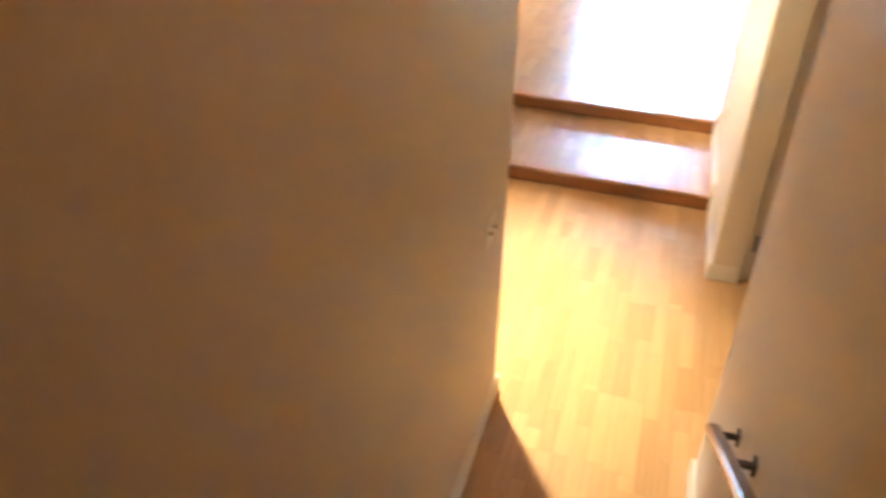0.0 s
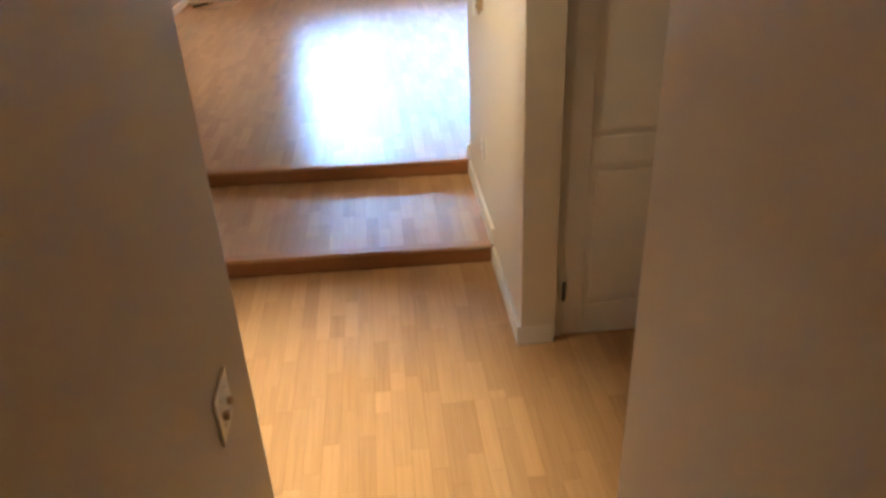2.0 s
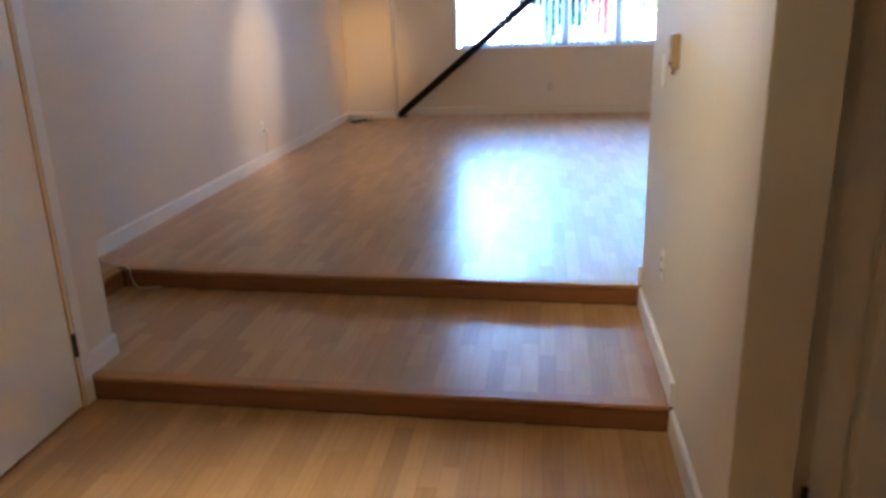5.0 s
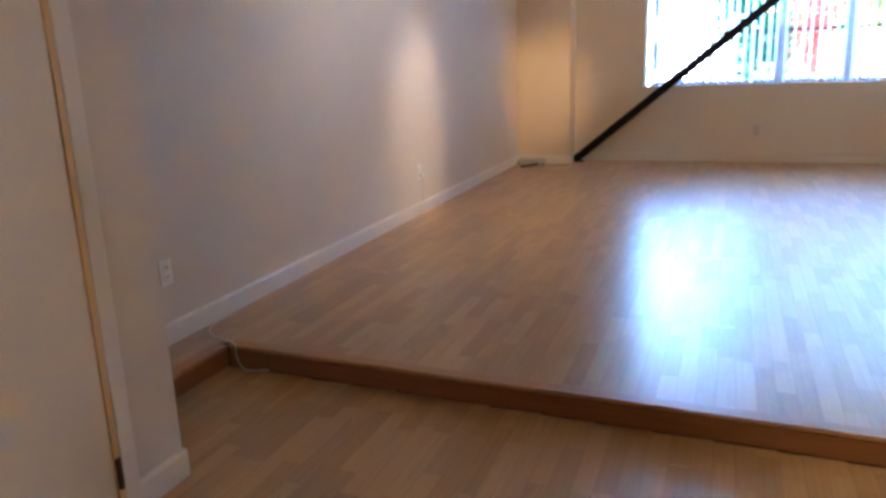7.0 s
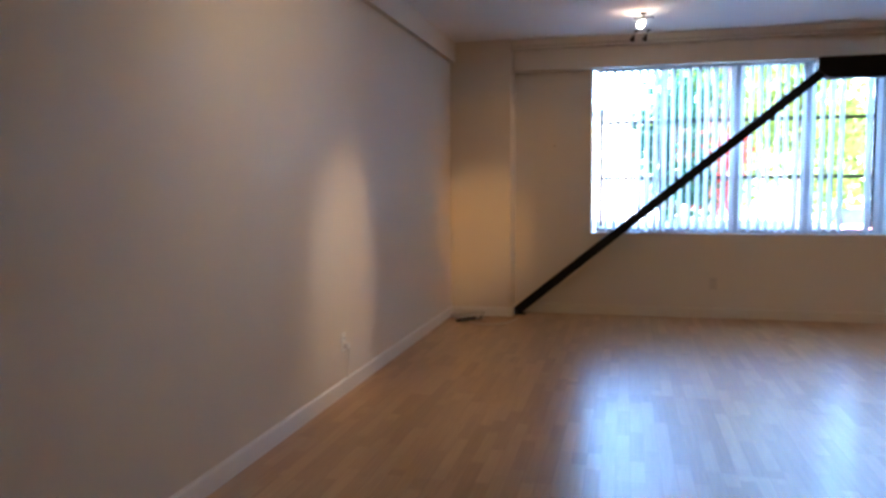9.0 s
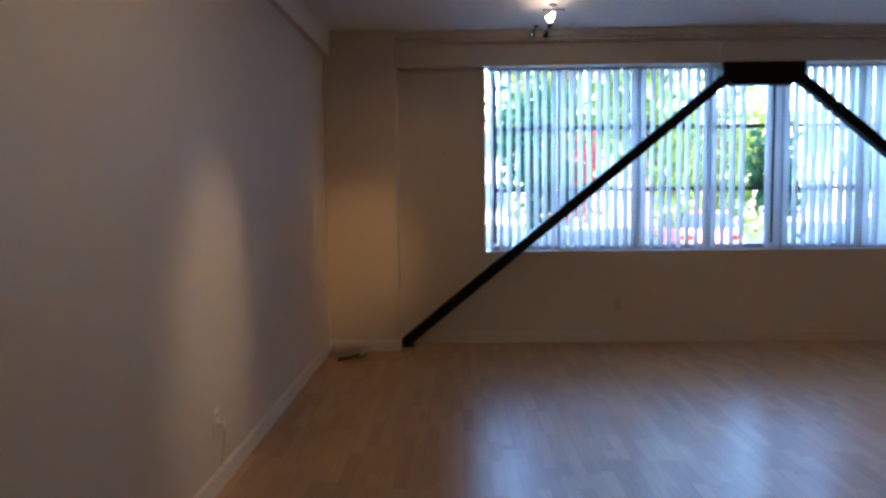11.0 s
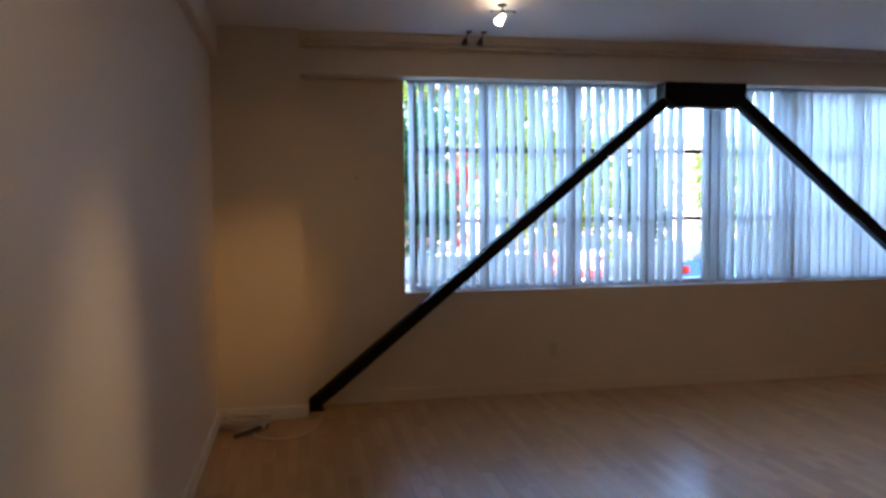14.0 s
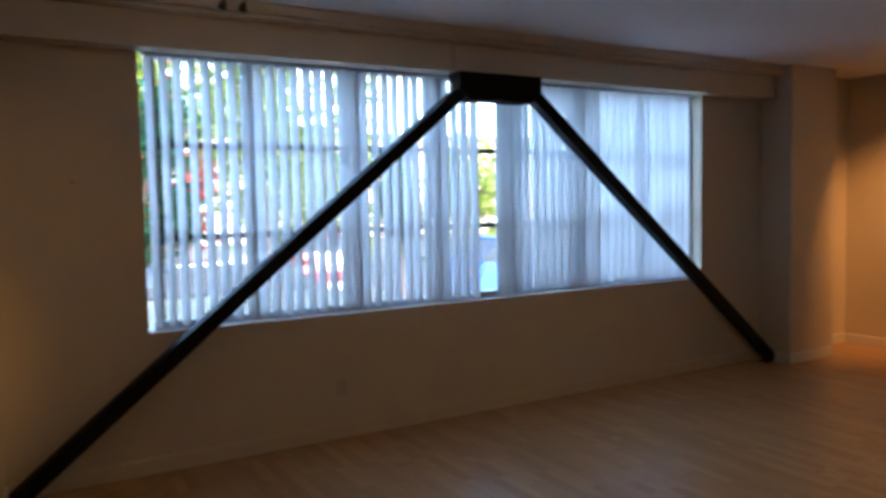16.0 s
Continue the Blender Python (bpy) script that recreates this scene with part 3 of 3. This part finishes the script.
thermo = thing("thermostat", (0, 0, 0), "aged beige wall thermostat on the hall wall", "thermostat")
part("body", boxes((-.03, .03, -.028, -.001, -.058, .058, .005)), BEIGE, thermo)
part("lens", boxes((-.02, .02, -.031, -.0275, .012, .044, .001)), BEIGE, thermo)
part("lever", boxes((-.004, .004, -.022, -.012, -.078, -.0585, .001)), BEIGE, thermo)
part("dial", boxes((-.02, .02, -.031, -.0275, -.045, -.035, .001)), SLOT, thermo)
thermo.matrix_world = pose(XR - .001, -0.59, 1.075, 0, 0, -90)
plate("wall_switch", (XR - .001, -0.30, 0.99), -90, .072, .115, "white single switch plate near the wall's end", "switch", "blank")
nail = bmesh.new()
rod(nail, (0.98, 6.193, 1.66), (0.98, 6.176, 1.664), .007, .011, 10)
solid("nail", nail, TOGGLE, "small rusty nail in the wall", "nail", "thing")

# ---- ceiling spot fixture ----
fix = thing("ceiling_spotlight", (1.77, 5.10, CEILING), "thin ceiling spotlight bar with one glowing conical shade", "spotlight")
bm = bmesh.new()
rod(bm, (1.79, 5.09, CEILING - .001), (1.79, 5.09, CEILING - .012), .03, .026, 24)
rod(bm, (1.79, 5.09, CEILING - .01), (1.79, 5.09, CEILING - .055), .005)
bar(bm, (1.725, 5.09, CEILING - .043), (1.865, 5.09, CEILING - .038), .007, .007, .002)
for x in (1.725, 1.865):
    bmesh.ops.create_uvsphere(bm, u_segments=10, v_segments=6, radius=.008, matrix=Matrix.Translation((x, 5.09, CEILING - .042)))
part("bar", local(bm, fix), DARKMETAL, fix, "", True)
bm = bmesh.new()
rod(bm, (1.796, 5.085, CEILING - .062), (1.757, 5.078, CEILING - .112), .010, .028, 20)
bmesh.ops.bevel(bm, geom=bm.edges[:], offset=.004, segments=2, affect='EDGES')
part("shade", local(bm, fix), BULB, fix, "glowing frosted conical shade", True)
for x in (1.712, 1.820):
    spare = thing("unlit_spotlight", (x, 5.79, CEILING), "small dark unlit ceiling spotlight on a thin stem", "spotlight", "unlit ceiling spotlights")
    bm = bmesh.new()
    rod(bm, (.030, 0, -.001), (.030, 0, -.010), .022, .018, 18)
    rod(bm, (.030, 0, -.008), (.006, 0, -.050), .0035)
    part("stem", bm, DARKMETAL, spare, "", True)
    bm = bmesh.new()
    rod(bm, (.008, .004, -.046), (-.006, -.010, -.090), .011, .023, 18)
    head = part("shade", bm, DARKMETAL, spare, "", True)
    bm = bmesh.new()
    rod(bm, (-.0058, -.0098, -.0885), (-.0067, -.0107, -.0925), .019, .019, 18)
    part("bulb", bm, SLOT, head, "unlit dark bulb")

# warm spots on the long wall and over the hall, with added fill beams
spot("spot_beam", (1.60, 3.2, 2.60), (0.0, 2.98, 0.85), 4.0, 34, 1.0, size=0.18)
spot("spot_beam", (1.20, 1.7, 2.60), (0.0, 2.2, 1.7), 1.0, 128, 1.0, (1.0, 0.66, 0.36), 0.12)
spot("spot_beam", (7.2, 4.6, 2.60), (8.05, 5.6, 1.0), 12, 68, 1.0, (1.0, 0.40, 0.10))
# unseen wide fill, added to warm the floor and the wall under the window
spot("spot_beam", (3.6, 3.0, 2.60), (3.4, 4.2, 0.0), 1.5, 140, 1.0, (1.0, 0.56, 0.18), 0.06)
pt = new("lit_bulb_glow", bpy.data.lights.new("lit_bulb_glow", 'POINT'))
pt.data.energy, pt.data.color, pt.data.shadow_soft_size = 0.03, (1.0, 0.34, 0.08), 0.05
pt.location = (1.74, 5.03, 2.53)
spot("spot_beam", (1.74, 5.05, 2.50), (0.28, 5.87, 0.95), 0.5, 76, 1.0, (1.0, 0.50, 0.15))
# extra beam added only to brighten the west column's front
spot("spot_beam", (1.60, 3.2, 2.60), (0.27, 5.87, 0.85), 5.0, 24, 1.0, (1.0, 0.48, 0.14), 0.1)
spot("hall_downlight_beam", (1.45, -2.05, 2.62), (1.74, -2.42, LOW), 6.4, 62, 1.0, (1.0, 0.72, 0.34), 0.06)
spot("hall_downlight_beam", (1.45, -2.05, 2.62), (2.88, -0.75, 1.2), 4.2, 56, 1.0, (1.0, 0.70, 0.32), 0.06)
# unseen fill without a fixture, added to warm both stair walls
spot("stair_fill_beam", (2.42, -3.95, 3.66), (2.42, -3.2, 0.4), 0.24, 120, 1.0, (1.0, 0.45, 0.13), 0.06)
# the fixture at (3.6, 3.0) is an added one, placed for the wide fill
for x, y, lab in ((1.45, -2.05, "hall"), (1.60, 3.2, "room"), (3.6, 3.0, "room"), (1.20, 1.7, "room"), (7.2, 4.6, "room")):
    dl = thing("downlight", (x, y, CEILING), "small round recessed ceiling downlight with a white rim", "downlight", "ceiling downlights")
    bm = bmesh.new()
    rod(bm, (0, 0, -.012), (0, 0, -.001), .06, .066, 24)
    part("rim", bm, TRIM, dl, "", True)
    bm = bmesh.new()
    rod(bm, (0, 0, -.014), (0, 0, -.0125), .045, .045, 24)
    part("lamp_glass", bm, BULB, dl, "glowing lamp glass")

# ---- cables on the floor ----
coil = []
for i in range(40):
    an = i * 0.62
    r = 0.108 + 0.022 * math.sin(i * 1.7)
    coil.append((0.20 + r * 1.3 * math.cos(an), 5.70 + r * 0.85 * math.sin(an), 0.008 + 0.0018 * i))
tube("cable_coil", coil, .0082, CABLE, "loose coil of beige cable lying in the corner", "cable")
tube("cable_bundle", [(0.14, 5.47, .017), (0.20, 5.52, .020), (0.27, 5.59, .024), (0.33, 5.69, .020)], .015, GREYCABLE, "dark plug and cable end lying beside the coil", "cable")
tube("cable", [(0.24, 5.60, .006), (0.30, 5.45, .006), (0.46, 5.40, .006), (0.60, 5.50, .006), (0.68, 5.78, .006)], .0052, CABLE, "loose beige cable curving across the floor", "cable")
tube("cable", [(0.05, 0.52, .005), (0.03, 0.36, .005), (0.10, 0.22, .006), (0.22, 0.16, .008), (0.30, edge2(.3) + .004, .006), (0.315, edge2(.3) - .012, -.04), (0.35, 0.105, -H + .006), (0.40, 0.10, -H + .006), (0.47, 0.125, -H + .006)], .004, CABLE, "thin white cable trailing over the step's edge", "cable")

# ---- outside ----
GZ = -0.75
solid("ground", boxes((-400, 400, 6.9, 600, GZ - .3, GZ)), ASPHALT, "grey asphalt street and parking ground", "ground")
solid("pavement", boxes((-60, 60, 6.5, 9.5, GZ, GZ + .13)), CONCRETE, "pale concrete pavement with a raised kerb", "pavement")


def tree(x, y, tall, spread, leaf, leaf_name, seed, low=0.35, count=1600):
    """A tapered trunk with limbs and a crown of many small leaf clumps."""
    r = random.Random(seed)
    ob = thing("tree", (x, y, GZ), "broad %s street tree with a forked trunk" % leaf_name, "tree")
    bm = bmesh.new()
    top = Vector((r.uniform(-.2, .2), r.uniform(-.2, .2), tall * .55))
    rod(bm, (0, 0, 0), top, tall * .035, tall * .02, 10)
    tips = []
    for i in range(11):
        an = i * 2.4 + r.random()
        b0 = top * r.uniform(.6, 1)
        tip = Vector((math.cos(an) * spread * r.uniform(.35, .8), math.sin(an) * spread * r.uniform(.35, .8), tall * r.uniform(low + .1, .95)))
        rod(bm, b0, tip, tall * .012, tall * .004, 6)
        tips.append(tip)
    part("trunk", bm, BARK, ob)
    vs, fs = [], []
    for i in range(count):
        c = r.choice(tips) + Vector((r.gauss(0, spread * .23), r.gauss(0, spread * .23), r.gauss(0, tall * .09)))
        s = r.uniform(.05, .13) * (0.5 + tall * 0.12)
        n = Vector((r.gauss(0, 1), r.gauss(0, 1), r.gauss(0, 1))).normalized()
        u = n.orthogonal().normalized() * s
        v = n.cross(u)
        k = len(vs)
        vs += [c - u, c - v * .55, c + u, c + v * .55]
        fs.append((k, k + 1, k + 2, k + 3))
    me = bpy.data.meshes.new("crown")
    me.from_pydata([tuple(p) for p in vs], [], fs)
    me.materials.append(leaf)
    cr = new("crown", me)
    cr.parent = ob
    return ob


tree(2.6, 14, 4.0, 0.75, LEAF_DARK, "dark green", 1)
tree(7.75, 15.6, 3.3, 0.55, LEAF_DARK, "dark green", 6)
tree(3.6, 17.4, 3.1, 0.75, LEAF_RED, "red-leaved", 3, low=0.42, count=1500)
tree(4.6, 26, 9.5, 1.4, LEAF_RED, "red-leaved", 8, low=0.5, count=700)
tree(4.3, 23, 8.5, 1.7, LEAF_LIME, "yellow-green", low=0.2, count=3000, seed=15)
tree(6.2, 20, 7.2, 1.5, LEAF_LIME, "yellow-green", low=0.15, count=3200, seed=4)
tree(9.4, 24, 8.5, 2.3, LEAF_LIME, "yellow-green", low=0.12, count=3600, seed=5)
tree(13.2, 21, 4.6, 1.5, LEAF_LIME, "yellow-green", low=0.12, count=2600, seed=12)


def car(x, y, paint_name, colour, turn):
    """A parked hatchback: shaped body, glass band, wheels and lamps."""
    paint = mat("car_paint_" + paint_name, colour, 0.3, 0.1, 0.03, 3, 0.0, 50, coat=0.6)
    ob = thing("car", (0, 0, 0), "parked %s hatchback car at the kerb" % paint_name, "car", "parked cars")
    bm = bmesh.new()
    prism(bm, [(-2.1, .28), (2.1, .28), (2.15, .55), (2.0, .82), (1.0, .95), (-1.95, 1.0), (-2.12, .6)], -.85, .85)
    bmesh.ops.bevel(bm, geom=bm.edges[:], offset=.06, segments=2, affect='EDGES')
    part("body", bm, paint, ob)
    bm = bmesh.new()
    prism(bm, [(1.0, .93), (.35, 1.40), (-1.3, 1.42), (-1.9, .98)], -.72, .72)
    bmesh.ops.bevel(bm, geom=bm.edges[:], offset=.05, segments=2, affect='EDGES')
    part("windows", bm, DARKBAR, ob, "dark tinted window band")
    part("roof", boxes((-1.28, .33, -.68, .68, 1.40, 1.45, .02)), paint, ob)
    for wx in (-1.3, 1.3):
        for wy in (-.82, .82):
            bm = bmesh.new()
            rod(bm, (wx, wy - .1, .32), (wx, wy + .1, .32), .32, sides=20)
            w = part("wheel", bm, RUBBER, ob)
            bm = bmesh.new()
            rod(bm, (wx, wy - .11, .32), (wx, wy + .11, .32), .19, sides=14)
            part("rim", bm, CHROME, w)
    for wy in (-.6, .6):
        part("headlight", boxes((2.02, 2.13, wy - .16, wy + .16, .6, .72, .02)), PLASTIC, ob)
        part("tail_light", boxes((-2.13, -1.98, wy - .16, wy + .16, .72, .86, .02)), LEAF_RED, ob)
    ob.matrix_world = pose(x, y, GZ, 0, 0, turn)
    return ob


car(3.9, 13.2, "dark grey-green", (0.09, 0.11, 0.11), 4)
car(7.9, 21.5, "red", (0.45, 0.04, 0.03), 86)
car(10.9, 15.2, "blue", (0.04, 0.10, 0.30), 2)
car(16.8, 15.0, "silver", (0.5, 0.52, 0.54), 0)

# ---- low building across the street ----
house = thing("apartment_building", (6, 44, GZ), "low salmon rendered apartment building across the street", "building")
part("wall", boxes((-34, 34, 0, 9, 0, 6.2)), STONE, house)
part("roof", boxes((-34.4, 34.4, -.4, 9.4, 6.2, 6.5)), ROOF, house)
for st in range(2):
    for i in range(14):
        x = -31 + i * 4.7
        w = part("window", boxes((x - .8, x + .8, -.06, -.01, 1.0 + st * 3, 2.5 + st * 3)), DARKBAR, house)
        part("sill", boxes((x - .9, x + .9, -.16, -.061, .92 + st * 3, 1.0 + st * 3)), CONCRETE, w)

# ---- laminate boards ----
BW, BL, TH = 0.195, 1.2, 0.012
board_meshes = {}


def board_mesh(w, l):
    key = (round(w, 3), round(l, 3))
    if key not in board_meshes:
        w, l = key
        g = 0.0002
        bm = bmesh.new()
        box(bm, g, w - g, g, l - g, -TH, 0)
        board_meshes[key] = mesh("board", bm, FLOOR)
    return board_meshes[key]


def lay(parent, x0, x1, start, end, z, seed, label=""):
    """Boards along y between two edges given as functions of x."""
    r = random.Random(seed)
    x = x0
    while x < x1 - 0.004:
        w = min(BW, x1 - x)
        ya, yb = start(x + w / 2), end(x + w / 2)
        y = ya
        first = round(r.uniform(0.25, 1.0) * BL, 1)
        while y < yb - 0.01:
            l = min(first, yb - y)
            if yb - y - l < 0.12:
                l = yb - y
            first = BL
            ob = new("board", board_mesh(w, l))
            ob.parent = parent
            ob.location = (x, y, z)
            y += l
        x += w


floor1 = tagged(new("floor_living"), "glossy three-strip laminate floor in honey brown", "floor", kind="structure")
floor2 = tagged(new("floor_platform"), "laminate tread of the lower platform step", "floor", kind="structure")
floor3 = tagged(new("floor_hall"), "honey brown laminate floor of the lower hall", "floor", kind="structure")
lay(floor1, 0.0, XS - nose, lambda x: -0.655, lambda x: 6.19, 0, 1)
lay(floor1, XS - nose, XR - .018, lambda x: edge2(x) + nose, lambda x: 6.19, 0, 2)
lay(floor1, XR - .018, 8.05, lambda x: 0.032, lambda x: 6.19, 0, 3)
lay(floor2, XS - .016, XL, lambda x: -0.655, lambda x: edge2(x) + .006, -H, 4)
lay(floor2, XL, XR - .002, lambda x: edge1(x) + nose, lambda x: edge2(x) + .006, -H, 5)
lay(floor3, 0.62, XR - .002, lambda x: -3.70, lambda x: edge1(x) + .006, LOW, 6)
lay(floor3, XR - .002, 3.03, lambda x: -3.06, lambda x: -1.672, LOW, 7)
lay(floor3, 3.03, 4.6, lambda x: -3.06, lambda x: -1.60, LOW, 8)
